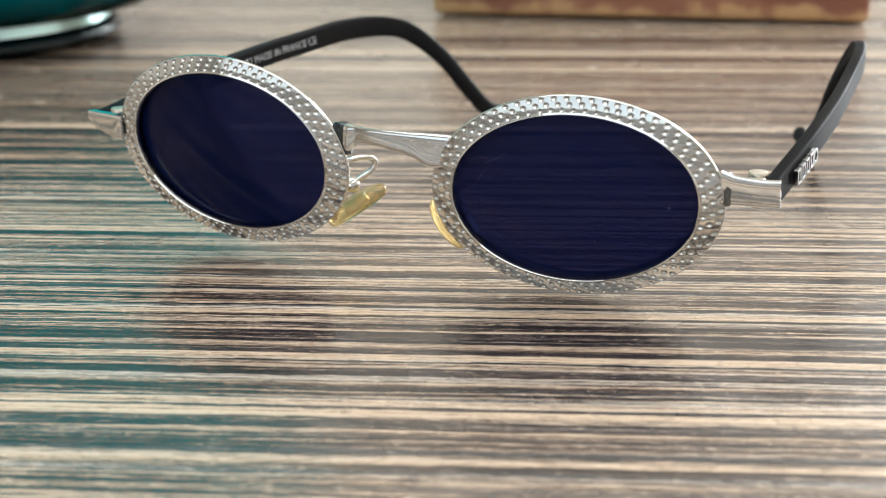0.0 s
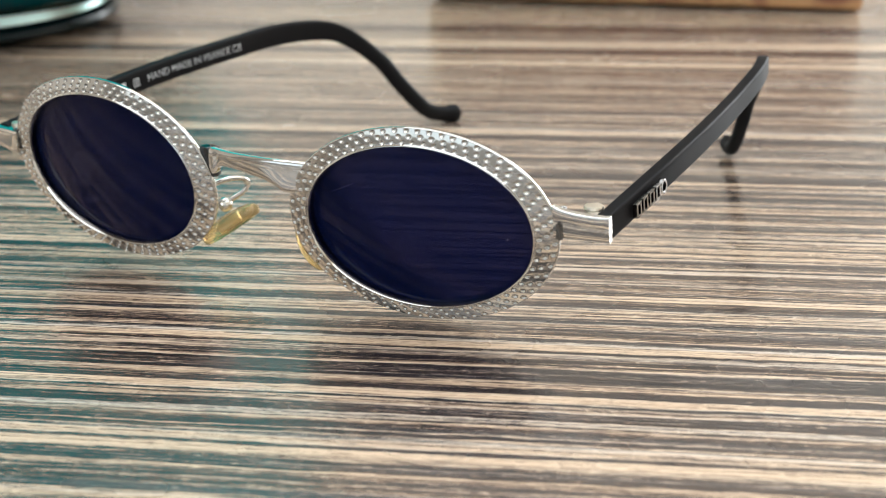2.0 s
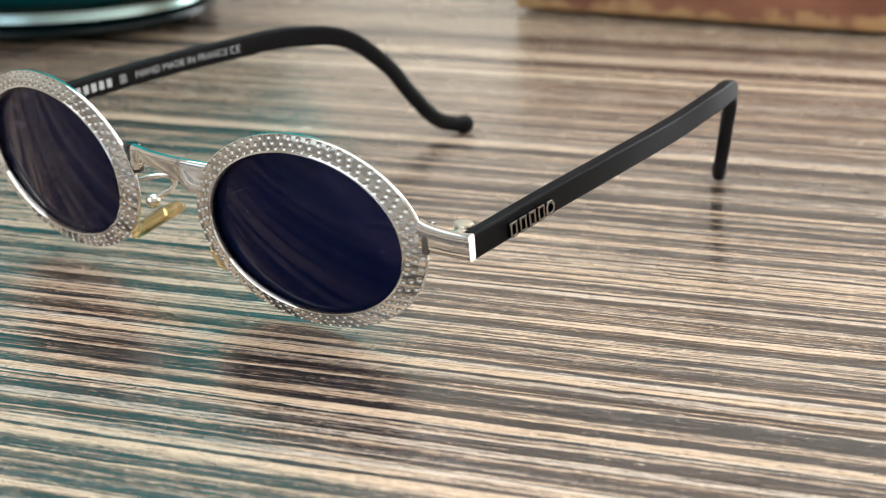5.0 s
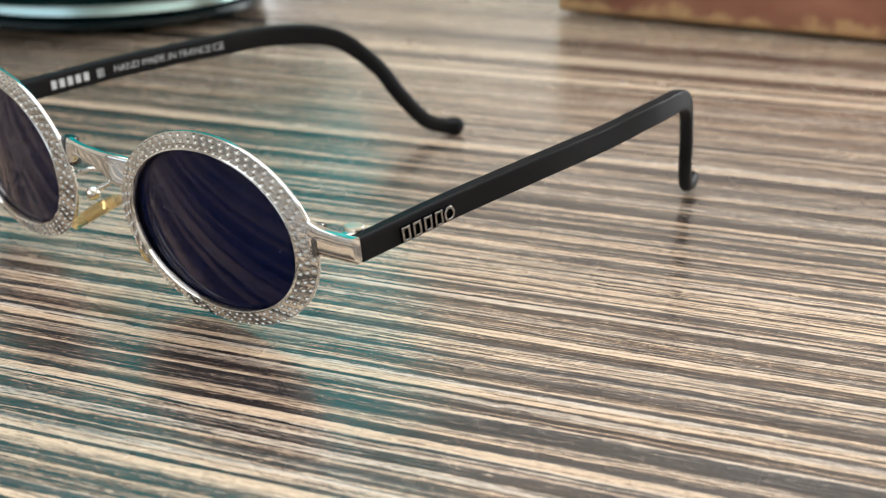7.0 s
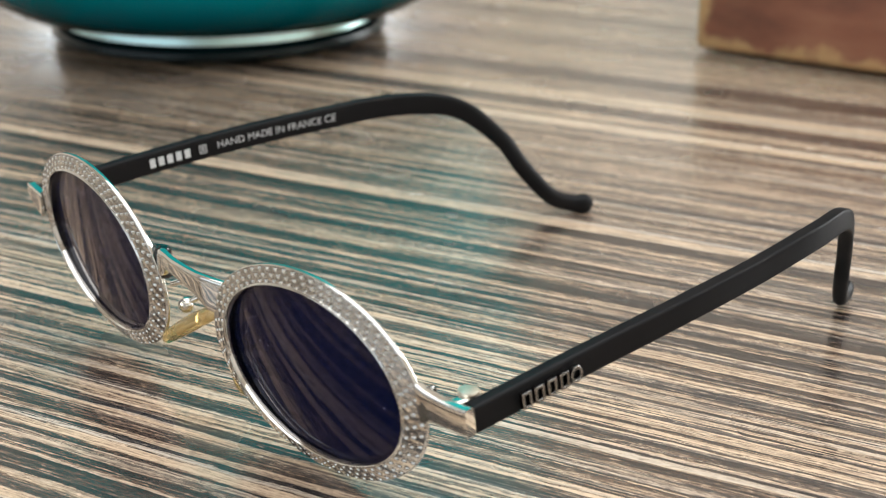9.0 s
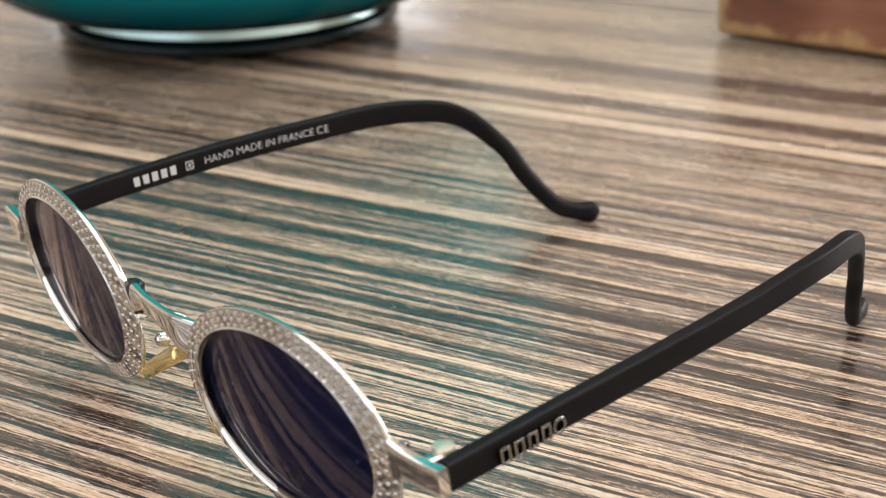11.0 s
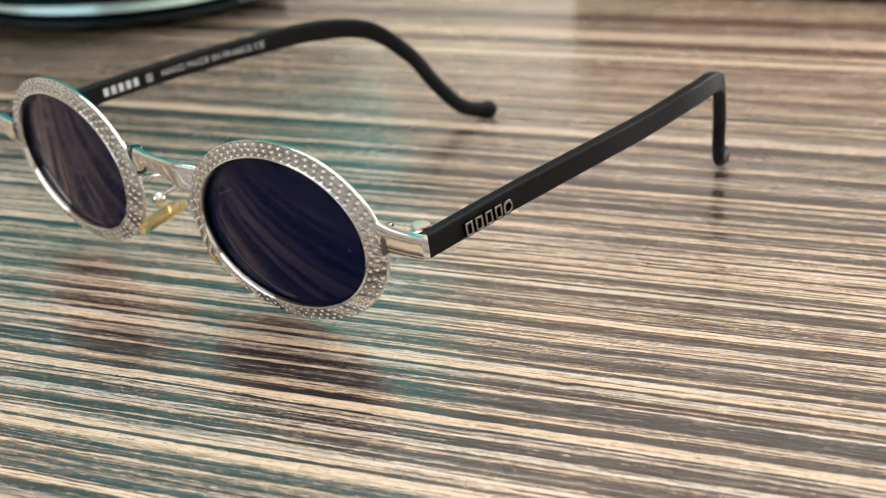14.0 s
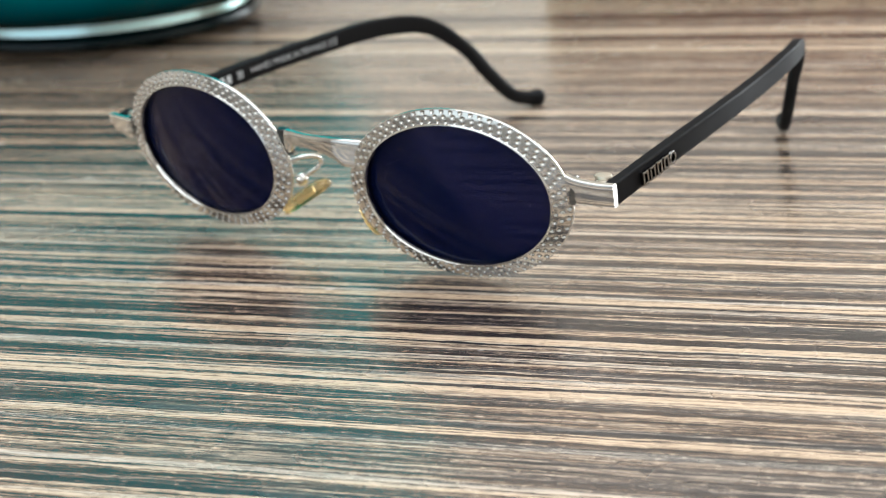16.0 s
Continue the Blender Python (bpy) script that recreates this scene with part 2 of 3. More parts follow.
def leather():
    """Brown leather, rubbed to tan along the bottom edge and the corner."""
    m = material("worn_leather", (0.16, 0.07, 0.04), 0.55)
    n = Nodes(m)
    p = n.coord(rot=(0, 0, radians(-12.8)))
    x, y, z = n.xyz(p)
    blotch = n.noise(n.scaled(p, (18, 18, 46)), 1.0, 4, 0.6)
    col = n.ramp(blotch, [(0.3, (0.14, 0.048, 0.030)), (0.5, (0.28, 0.105, 0.060)), (0.72, (0.40, 0.175, 0.10))])
    rub = n.math('MULTIPLY', n.math('SUBTRACT', n.noise(p, 95.0, 3), 0.5), 0.017)
    low = n.span(n.math('ADD', z, rub), 0.0065, 0.0035)
    end = n.span(n.math('ADD', x, rub), -0.0515, -0.0545)
    col = n.mix(n.math('MAXIMUM', low, end), col, (0.55, 0.32, 0.15, 1))
    n.link(col, n.b.inputs["Base Color"])
    n.bump(n.noise(p, 420.0, 4), 0.3, 0.0006)
    return m


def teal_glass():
    """Coloured glass, milky teal, with a sharp gloss; the refraction-dark base is painted in by height."""
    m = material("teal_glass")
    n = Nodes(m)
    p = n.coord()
    # Height fade: dark base imitates refraction, bright upper part imitates light passing through.
    shade_rise = n.span(n.xyz(p)[2], 0.009, 0.075)
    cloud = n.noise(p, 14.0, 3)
    see = n.ramp(shade_rise, [(0.0, (0.0, 0.02, 0.025)), (0.07, (0.0, 0.03, 0.04)), (0.16, (0.0, 0.15, 0.18)), (0.34, (0.01, 0.48, 0.53)), (0.6, (0.05, 0.84, 0.88)), (1.0, (0.08, 0.93, 0.96))])
    milk = n.ramp(shade_rise, [(0.0, (0.0, 0.003, 0.004)), (0.08, (0.0, 0.012, 0.016)), (0.15, (0.0, 0.08, 0.10)), (0.28, (0.0, 0.27, 0.31)), (0.5, (0.035, 0.70, 0.74)), (1.0, (0.06, 0.89, 0.92))])
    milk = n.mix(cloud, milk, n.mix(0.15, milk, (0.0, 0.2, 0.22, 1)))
    tr, tl, df, gl = (n.t.nodes.new("ShaderNodeBsdf" + k) for k in ("Transparent", "Translucent", "Diffuse", "Glossy"))
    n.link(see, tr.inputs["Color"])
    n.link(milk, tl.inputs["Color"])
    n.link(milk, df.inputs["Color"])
    gl.inputs["Roughness"].default_value = 0.06
    fr = n.t.nodes.new("ShaderNodeFresnel")
    fr.inputs["IOR"].default_value = 1.2
    a, b, c = (n.t.nodes.new("ShaderNodeMixShader") for _ in range(3))
    a.inputs[0].default_value, c.inputs[0].default_value = 0.5, 0.55
    n.link(tr.outputs[0], a.inputs[1])
    n.link(tl.outputs[0], a.inputs[2])
    n.link(a.outputs[0], c.inputs[1])
    n.link(df.outputs[0], c.inputs[2])
    n.link(fr.outputs[0], b.inputs[0])
    n.link(c.outputs[0], b.inputs[1])
    n.link(gl.outputs[0], b.inputs[2])
    n.link(b.outputs[0], n.t.nodes["Material Output"].inputs["Surface"])
    return m


def plaster(name, color):
    m = material(name, color, 0.85)
    n = Nodes(m)
    p = n.coord()
    n.link(n.mix(n.noise(p, 3.0, 4), (*[c * 0.94 for c in color], 1), (*color, 1)), n.b.inputs["Base Color"])
    n.bump(n.noise(p, 120.0, 3), 0.1, 0.002)
    return m


WOOD = zebra_wood()
SILVER = silver("polished_silver", 0.05, 0.84)
HAMMERED = silver("hammered_silver", 0.07, 0.74)
GUNMETAL = material("dark_polished_metal", (0.28, 0.27, 0.26), 0.18, 1.0)
# Shade on the joints and lens groove is put into these two metals.
SHADED_METAL = material("shaded_metal", (0.085, 0.09, 0.092), 0.16, 1.0)
JOINT = silver("shaded_joint_metal", 0.10, 0.20)
SCREW = material("nickel_screw", (0.72, 0.66, 0.55), 0.38, 1.0)
LENS = tinted_lens()
BLACK = matte_black()
PAD = material("yellowed_silicone", (0.88, 0.68, 0.32), 0.22, 0.0, IOR=1.42, Transmission_Weight=0.88)
WHITE_INK = material("white_ink", (0.60, 0.62, 0.63), 0.5)
SCRATCH = material("scratched_coating", (0.09, 0.085, 0.085), 0.5)
LEATHER = leather()
PAPER = material("aged_paper", (0.55, 0.45, 0.30), 0.8)
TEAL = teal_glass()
TEAL_DARK = material("thick_dark_teal_glass", (0.001, 0.012, 0.015), 0.25, 0.0, Specular_IOR_Level=0.25)
# Pale mirror tone stands in for light refracted inside the vase's base.
CYAN_GLINT = material("refracted_light_cyan", (0.72, 1.0, 1.0), 0.30, 0.8)
WALL = plaster("wall_paint", (0.88, 0.83, 0.76))
# Dark tone stands in for the dim room behind the camera.
WALL_DIM = plaster("dim_room_wall", (0.40, 0.395, 0.385))
FLOOR = plaster("floor_boards", (0.30, 0.23, 0.17))


# ---- mesh helpers ----
def finish(ob, smooth=True, angle=35):
    me = ob.data
    if smooth:
        me.polygons.foreach_set("use_smooth", [True] * len(me.polygons))
        me.set_sharp_from_angle(angle=radians(angle))
    return ob


def part(name, bm, mat, parent=None, label="", smooth=True, angle=35):
    bmesh.ops.recalc_face_normals(bm, faces=bm.faces)
    me = bpy.data.meshes.new(name)
    bm.to_mesh(me)
    bm.free()
    me.materials.append(mat)
    ob = new(name, me)
    if parent:
        ob.parent = parent
        ob.matrix_parent_inverse = parent.matrix_world.inverted()
    finish(ob, smooth, angle)
    if label:
        ob["label"] = label
    return ob


def block(lo, hi, bevel=0.0, segments=2, m=None):
    bm = bmesh.new()
    lo, hi = Vector(lo), Vector(hi)
    bmesh.ops.create_cube(bm, size=1.0)
    bmesh.ops.scale(bm, vec=hi - lo, verts=bm.verts)
    bmesh.ops.translate(bm, vec=(lo + hi) / 2, verts=bm.verts)
    if bevel:
        bmesh.ops.bevel(bm, geom=bm.edges[:], offset=bevel, segments=segments, affect='EDGES', profile=0.5)
    if m:
        bm.transform(m)
    return bm


def spline(points, n):
    """A smooth curve through the points, n steps a span."""
    C = [Vector(p) for p in points]
    C = [2 * C[0] - C[1], *C, 2 * C[-1] - C[-2]]
    out = []
    for i in range(1, len(C) - 2):
        a, b, c, d = C[i - 1:i + 3]
        for k in range(n):
            t = k / n
            out.append(0.5 * (2 * b + (c - a) * t + (2 * a - 5 * b + 4 * c - d) * t * t + (3 * b - a - 3 * c + d) * t ** 3))
    out.append(C[-2])
    return out


def sweep(path, section, up=Vector((0, 0, 1))):
    """Loft section(f) (a ring of (side, up) pairs, f from 0 to 1) along the path."""
    bm = bmesh.new()
    rings = []
    total = len(path) - 1
    for i, p in enumerate(path):
        t = (path[min(i + 1, total)] - path[max(i - 1, 0)]).normalized()
        side = t.cross(up).normalized()
        top = side.cross(t).normalized()
        rings.append([bm.verts.new(p + side * a + top * b) for a, b in section(i / total)])
    for r, s in zip(rings, rings[1:]):
        k = len(r)
        for j in range(k):
            bm.faces.new((r[j], r[(j + 1) % k], s[(j + 1) % k], s[j]))
    bm.faces.new(rings[0])
    bm.faces.new(rings[-1])
    return bm


def squircle(w, h, power, k=20):
    """A rounded rectangle; power 2 is an ellipse, larger is squarer."""
    out = []
    for i in range(k):
        a = 2 * math.pi * (i + 0.5) / k
        c, s = math.cos(a), math.sin(a)
        out.append((w / 2 * math.copysign(abs(c) ** (2 / power), c), h / 2 * math.copysign(abs(s) ** (2 / power), s)))
    return out


def lathe(profile, k=72):
    bm = bmesh.new()
    rings = []
    for r, z in profile:
        if r < 1e-6:
            rings.append([bm.verts.new((0, 0, z))])
        else:
            rings.append([bm.verts.new((r * math.cos(2 * math.pi * i / k), r * math.sin(2 * math.pi * i / k), z)) for i in range(k)])
    for a, b in zip(rings, rings[1:]):
        for i in range(k):
            j = (i + 1) % k
            q = [a[i % len(a)], a[j % len(a)], b[j % len(b)], b[i % len(b)]]
            q = list(dict.fromkeys(q))
            bm.faces.new(q)
    return bm


# ---- the room round the table ----
def wall(name, lo, hi, mat=WALL, label="plain pale plaster wall"):
    return tagged(part(name, block(lo, hi), mat, None, smooth=False), label, "wall", kind="structure")


tagged(part("floor", block((-2.4, -2.4, -0.85), (2.4, 2.4, -0.75)), FLOOR, smooth=False), "plain brown room floor", "floor", kind="structure")
# Unseen ceiling, left open over the table for the added overhead lamp.
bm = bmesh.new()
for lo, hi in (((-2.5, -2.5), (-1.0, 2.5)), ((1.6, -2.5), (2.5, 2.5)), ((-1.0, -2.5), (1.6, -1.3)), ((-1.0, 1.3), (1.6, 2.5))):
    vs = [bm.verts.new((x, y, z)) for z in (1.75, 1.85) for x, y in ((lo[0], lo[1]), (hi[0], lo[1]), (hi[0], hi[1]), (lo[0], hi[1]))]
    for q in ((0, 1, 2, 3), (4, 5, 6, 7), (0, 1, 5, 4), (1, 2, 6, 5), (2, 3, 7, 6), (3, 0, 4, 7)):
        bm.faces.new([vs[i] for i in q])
tagged(part("ceiling", bm, WALL, smooth=False), "pale plaster ceiling with an opening added for the overhead lamp", "ceiling", kind="structure")
wall("wall_east", (2.4, -2.4, -0.75), (2.5, 2.4, 1.75))


def wall_with_opening(name, m, half, x0, x1, z0, z1, mat=WALL):
    """A wall in the xz plane, 0.1 thick, with one opening through it."""
    bm = bmesh.new()
    for lo, hi in (((-half, 0, -0.75), (x0, 0.1, 1.75)), ((x1, 0, -0.75), (half, 0.1, 1.75)),
                   ((x0, 0, -0.75), (x1, 0.1, z0)), ((x0, 0, z1), (x1, 0.1, 1.75))):
        b = block(lo, hi)
        me = bpy.data.meshes.new("piece")
        b.to_mesh(me)
        b.free()
        bm.from_mesh(me)
        bpy.data.meshes.remove(me)
    bm.transform(m)
    return tagged(part(name, bm, mat, smooth=False), "plain plaster wall with an opening for window or fill light", "wall", kind="structure")


wall_with_opening("wall_north", pose(0, 2.4, 0), 2.5, 0.0, 1.4, 0.1, 1.4)
# The opening is cut here only for the added south lamp.
wall_with_opening("wall_south", pose(0, -2.5, 0), 2.5, -1.9, 1.3, 0.25, 1.25, WALL_DIM)
wall_with_opening("wall_west", pose(-2.4, 0, 0, 0, 0, 90), 2.4, 1.05, 1.95, 0.1, 1.4)

# ---- the table ----
table = tagged(part("table", block((-0.75, -0.42, -0.035), (0.75, 0.75, TABLE_Z), 0.003), WOOD),
               "table top of dark and beige striped zebra wood laminate", "table")
for lx in (-0.68, 0.68):
    for ly in (-0.36, 0.68):
        part("leg", block((lx - 0.03, ly - 0.03, -0.75), (lx + 0.03, ly + 0.03, -0.036), 0.003), BLACK, table)

# ---- the sunglasses ----
glasses = tagged(new("sunglasses"), "open silver oval sunglasses, hammered rims, dark blue lenses, black temples", "sunglasses")
glasses.location = (0, 0.03, TABLE_Z)
bpy.context.view_layer.update()

WRAP, LEAN, TURN = radians(3.85), radians(7.58), radians(3.71)
RIM_X, RIM_Y = 32.6 * MM, -4.0 * MM
RIM_Z = {1: 18.06 * MM, -1: 19.84 * MM}
INNER, OUTER = (20.65 * MM, 14.43 * MM), (24.68 * MM, 17.37 * MM)


def rim_point(s, u, v, d):
    """From the rim's own plane (outwards, up, back) to the world; s is 1 or -1, the side."""
    x, z = u * math.cos(TURN) - v * math.sin(TURN), u * math.sin(TURN) + v * math.cos(TURN)
    y, z = d * math.cos(LEAN) - z * math.sin(LEAN), d * math.sin(LEAN) + z * math.cos(LEAN)
    x, y = x * math.cos(WRAP) - y * math.sin(WRAP), x * math.sin(WRAP) + y * math.cos(WRAP)
    return Vector((s * (RIM_X + x), RIM_Y + y, RIM_Z[s] + z))


def even_angles(n):
    """Angles that walk round the rim's middle ellipse in equal steps."""
    a, b = (INNER[0] + OUTER[0]) / 2, (INNER[1] + OUTER[1]) / 2
    fine = 4000
    acc = [0.0]
    for i in range(fine):
        t0, t1 = 2 * math.pi * i / fine, 2 * math.pi * (i + 1) / fine
        acc.append(acc[-1] + math.hypot(a * (math.cos(t1) - math.cos(t0)), b * (math.sin(t1) - math.sin(t0))))
    out, j = [], 0
    for k in range(n):
        goal = acc[-1] * k / n
        while acc[j + 1] < goal:
            j += 1
        out.append(2 * math.pi * (j + (goal - acc[j]) / (acc[j + 1] - acc[j])) / fine)
    return out


COLUMNS, PER = 62, 20


def dimple(col, row, salt):
    """Depth of the hammered dimples at a place on the rim: three rows, skewed column by column."""
    best = 0.0
    for r in range(3):
        c = col - (r - 1) * 0.33
        near = round(c)
        n1 = noise.noise((near * 1.7, r * 3.1, salt))
        n2 = noise.noise((near * 2.3 + 9, r * 1.3, salt))
        dx, dy = (c - near - 0.12 * n1) * 2.05, (row - (0.22 + 0.30 * r) - 0.03 * n2) * 3.6
        q = math.hypot(dx, dy) / (0.46 + 0.05 * n2)
        if q < 1.0:
            bowl = -(1 - q * q)
            best = bowl if abs(bowl) > abs(best) else best
    return best


def rim(s):
    """A hammered oval flange: polished inner lip, dimpled face, rolled outer edge, plain back."""
    bm = bmesh.new()
    angles = even_angles(COLUMNS * PER)
    prof = [(-0.06, 2.6), (-0.06, 1.6), (-0.05, 0.3), (-0.02, -0.62), (0.02, -0.78), (0.06, -0.74), (0.09, -0.52)]
    face = 36
    for i in range(1, face):
        f = i / face
        prof.append((0.09 + f * 0.89, -0.45 + 0.85 * f ** 1.2))
    prof += [(0.99, 0.48), (1.0, 0.62), (1.0, 0.95), (0.985, 1.15), (0.94, 1.25), (0.5, 1.3), (0.1, 1.9), (-0.02, 2.65)]
    rings = []
    for k, t in enumerate(angles):
        c, sn = math.cos(t), math.sin(t)
        ring = []
        for f, d in prof:
            a, b = INNER[0] + (OUTER[0] - INNER[0]) * f, INNER[1] + (OUTER[1] - INNER[1]) * f
            dd = d * MM
            if 0.09 < f < 0.995 and d < 0.5:
                dd -= dimple(k / PER, f, 5.0 * s) * 0.33 * MM
            ring.append(bm.verts.new(rim_point(s, a * c, b * sn, dd)))
        rings.append(ring)
    n = len(rings)
    for i in range(n):
        a, b = rings[i], rings[(i + 1) % n]
        for j in range(len(prof)):
            k = (j + 1) % len(prof)
            bm.faces.new((a[j], b[j], b[k], a[k]))
    ob = part("rim", bm, HAMMERED, glasses, "silver oval rim with hammered dimples", angle=60)
    ob.data.materials.append(SHADED_METAL)   # groove that holds the lens, coloured dark as it mirrors the lens
    for p in ob.data.polygons:
        if p.index % len(prof) in (0, 1, len(prof) - 1):
            p.material_index = 1
    return ob


def lens(s):
    """A thin domed oval of dark tinted glass."""
    bm = bmesh.new()
    rows, k = 14, 96
    layers = []
    for back in (0, 1):
        grid = []
        for i in range(rows + 1):
            f = i / rows
            ring = []
            for j in range(1 if i == 0 else k):
                t = 2 * math.pi * j / k
                u, v = (INNER[0] - 0.1 * MM) * f * math.cos(t), (INNER[1] - 0.1 * MM) * f * math.sin(t)
                d = -0.2 * MM + (u * u + v * v) / (2 * 0.14) + (0.75 * MM if back else 0)
                ring.append(bm.verts.new(rim_point(s, u, v, d)))
            grid.append(ring)
        layers.append(grid)
    for grid in layers:
        for a, b in zip(grid, grid[1:]):
            for j in range(k):
                m = (j + 1) % k
                bm.faces.new(list(dict.fromkeys((a[j % len(a)], b[j], b[m], a[m % len(a)]))))
    a, b = layers[0][-1], layers[1][-1]
    for j in range(k):
        m = (j + 1) % k
        bm.faces.new((a[j], a[m], b[m], b[j]))
    ob = part("lens", bm, LENS, glasses, "dark blue and purple tinted lens", angle=60)
    if s > 0:
        def front(u, v):
            return rim_point(s, u * MM, v * MM, -0.22 * MM + ((u * MM) ** 2 + (v * MM) ** 2) / (2 * 0.14))
        for u, v, r in ((15.6, -1.6, 0.09), (-12.2, 2.4, 0.06), (-9.8, 2.2, 0.05), (3.1, -7.4, 0.05)):
            bm = bmesh.new()
            bmesh.ops.create_icosphere(bm, subdivisions=1, radius=r * MM)
            bm.transform(Matrix.Translation(front(u, v)))
            part("dust_speck", bm, WHITE_INK, ob, "pale dust speck")
        for a, b in (((-15.6, 5.2), (-11.4, 6.9)), ((-16.4, 2.4), (-14.9, 4.4)), ((-16.0, -1.0), (-14.6, -3.0))):
            path = [front(a[0] + (b[0] - a[0]) * i / 6, a[1] + (b[1] - a[1]) * i / 6) for i in range(7)]
            part("scratch", sweep(path, lambda f: squircle(0.045 * MM, 0.03 * MM, 2, 6)), SCRATCH, ob, "fine pale scratch")
    return ob


def end_piece(s):
    """The flared silver lug from the rim's side to the hinge corner."""
    dz = 0.3 * MM if s < 0 else 0.0
    pts = [(56.4, -2.3, 20.9), (58.2, -1.95, 20.9), (61.0, -1.5, 20.9), (63.4, -1.15, 20.9), (65.4 if s > 0 else 64.8, -0.9, 20.9)]
    path = [Vector((s * x * MM, y * MM, z * MM + dz)) for x, y, z in spline(pts, 6)]

    def section(f):
        h = 4.25 + 1.4 * (1 - f) ** 2.5 + 0.25 * f ** 3
        lift = (h / 2 - 1.75) * MM
        if s < 0:
            h = 4.6 - 2.9 * f ** 1.9
            lift = (24.3 - 21.3 - h / 2 - 0.3 + 0.2 * f) * MM
        return [(a + (0.15 if s > 0 else 0.0) * b, b + lift) for a, b in squircle(1.8 * MM, h * MM, 6.5, 44)]
    ep = part("end_piece", sweep(path, section), SILVER, glasses, "polished silver end piece", angle=50)
    # return of the lug along the temple's inner side, and the hinge
    part("hinge_plate", block((-1.0 * MM, 0, (-2.2 if s > 0 else 0.6) * MM), (1.0 * MM, 4.5 * MM, 2.5 * MM), 0.4 * MM, 2,
                              Matrix.Translation((s * 61.6 * MM, -0.6 * MM, 20.7 * MM + dz))), SILVER, ep)
    low = 18.9 if s > 0 else 21.2
    bm = lathe([(0, low), (1.35, low), (1.5, low + 0.3), (1.5, 22.9), (1.4, 23.15), (0, 23.15)], 28)
    bm.transform(Matrix.Translation((s * 61.0 * MM, 2.6 * MM, dz)) @ Matrix.Scale(MM, 4))
    part("hinge_barrel", bm, SILVER, ep, angle=40)
    bm = lathe([(0, 23.2), (1.6, 23.2), (1.65, 23.45), (1.5, 23.75), (0.9, 23.85), (0, 23.85)], 28)
    bm.transform(Matrix.Translation((s * 61.0 * MM, 2.6 * MM, dz)) @ Matrix.Scale(MM, 4))
    part("screw_head", bm, SCREW, ep, "brass-tinted hinge screw", angle=40)
    return ep


def joint(name, at, size, turn, mat):
    """The dimpled solder block behind the rim."""
    bm = bmesh.new()
    bmesh.ops.create_cube(bm, size=1.0)
    bmesh.ops.subdivide_edges(bm, edges=bm.edges[:], cuts=14, use_grid_fill=True)
    for v in bm.verts:
        p = v.co.copy()
        g = math.cos(p.x * 12.6) * math.cos(p.z * 12.6) * math.cos(p.y * 12.6)
        v.co = Vector((p.x * size[0], p.y * size[1], p.z * size[2])) * (1 - 0.42 * (p.length - 0.5)) + p.normalized() * 0.07 * g
    bm.transform(Matrix.Translation(Vector(at) * MM) @ Matrix.Rotation(radians(turn), 4, 'Z') @ Matrix.Scale(MM, 4))
    return part(name, bm, mat, glasses, angle=60)


TEMPLE = {1: [(63.4, 1.0, 20.8), (65.0, 20.8, 23.9), (65.2, 41.6, 25.8), (64.2, 62.0, 27.0), (63.2, 79.0, 28.6), (60.3, 91.5, 27.8),
              (55.2, 100.5, 18.6), (52.4, 104.6, 11.2), (49.6, 109.0, 5.4), (47.2, 113.5, 3.3), (44.3, 119.3, 3.4)],
          -1: [(-63.4, 1.0, 21.5), (-61.6, 22.5, 23.9), (-58.9, 43.0, 25.9), (-55.6, 63.0, 27.2), (-52.0, 80.8, 27.9), (-46.5, 94.6, 26.0),
               (-39.9, 102.4, 18.8), (-35.2, 105.8, 11.7), (-31.6, 111.0, 4.9), (-28.9, 115.2, 2.9), (-25.8, 119.4, 2.6)]}
PATHS = {s: [p * MM for p in spline(TEMPLE[s], 12)] for s in TEMPLE}


def temple_section(f, slim):
    """Flat bar first, rounder and thinner past the bend, a small bulb at the tip."""
    g = min(1, max(0, (f - 0.42) / 0.2))
    g = g * g * (3 - 2 * g)
    w, h = (2.7 + (0.9 if slim > 0.95 else 0.4) * g) * slim, (4.8 - (0.9 if slim > 0.95 else 1.3) * g) * slim
    if f > 0.9:
        k = (f - 0.9) / 0.1
        swell = 1 + 0.22 * math.sin(math.pi * min(1, k * 0.9)) ** 2
        w, h = w * swell, h * swell
        if k > 0.65:
            e = math.sqrt(max(0.06, 1 - ((k - 0.65) / 0.35) ** 2))
            w, h = w * e, h * e
    return squircle(w * MM, h * MM, 6.5 - 4.3 * g, 36)


def temple(s):
    return part("temple", sweep(PATHS[s], lambda f: temple_section(f, 0.91 if s > 0 else 0.98)), BLACK, glasses, "matte black temple with a curled tip", angle=50)


def on_temple(s, along, side):
    """A place and frame on the flat side of a temple: along in metres of y; side 1 is the outer face."""
    path = PATHS[s]
    i = next(k for k, p in enumerate(path) if p.y >= along)
    a, b = path[i - 1], path[i]
    p = a.lerp(b, (along - a.y) / (b.y - a.y))
    t = (b - a).normalized()
    n = Vector((s * side, 0, 0))
    n = (n - t * n.dot(t)).normalized()
    up = Vector((0, 0, 1))
    up = (up - t * up.dot(t)).normalized()
    return p + n * 1.36 * MM, t, up, n


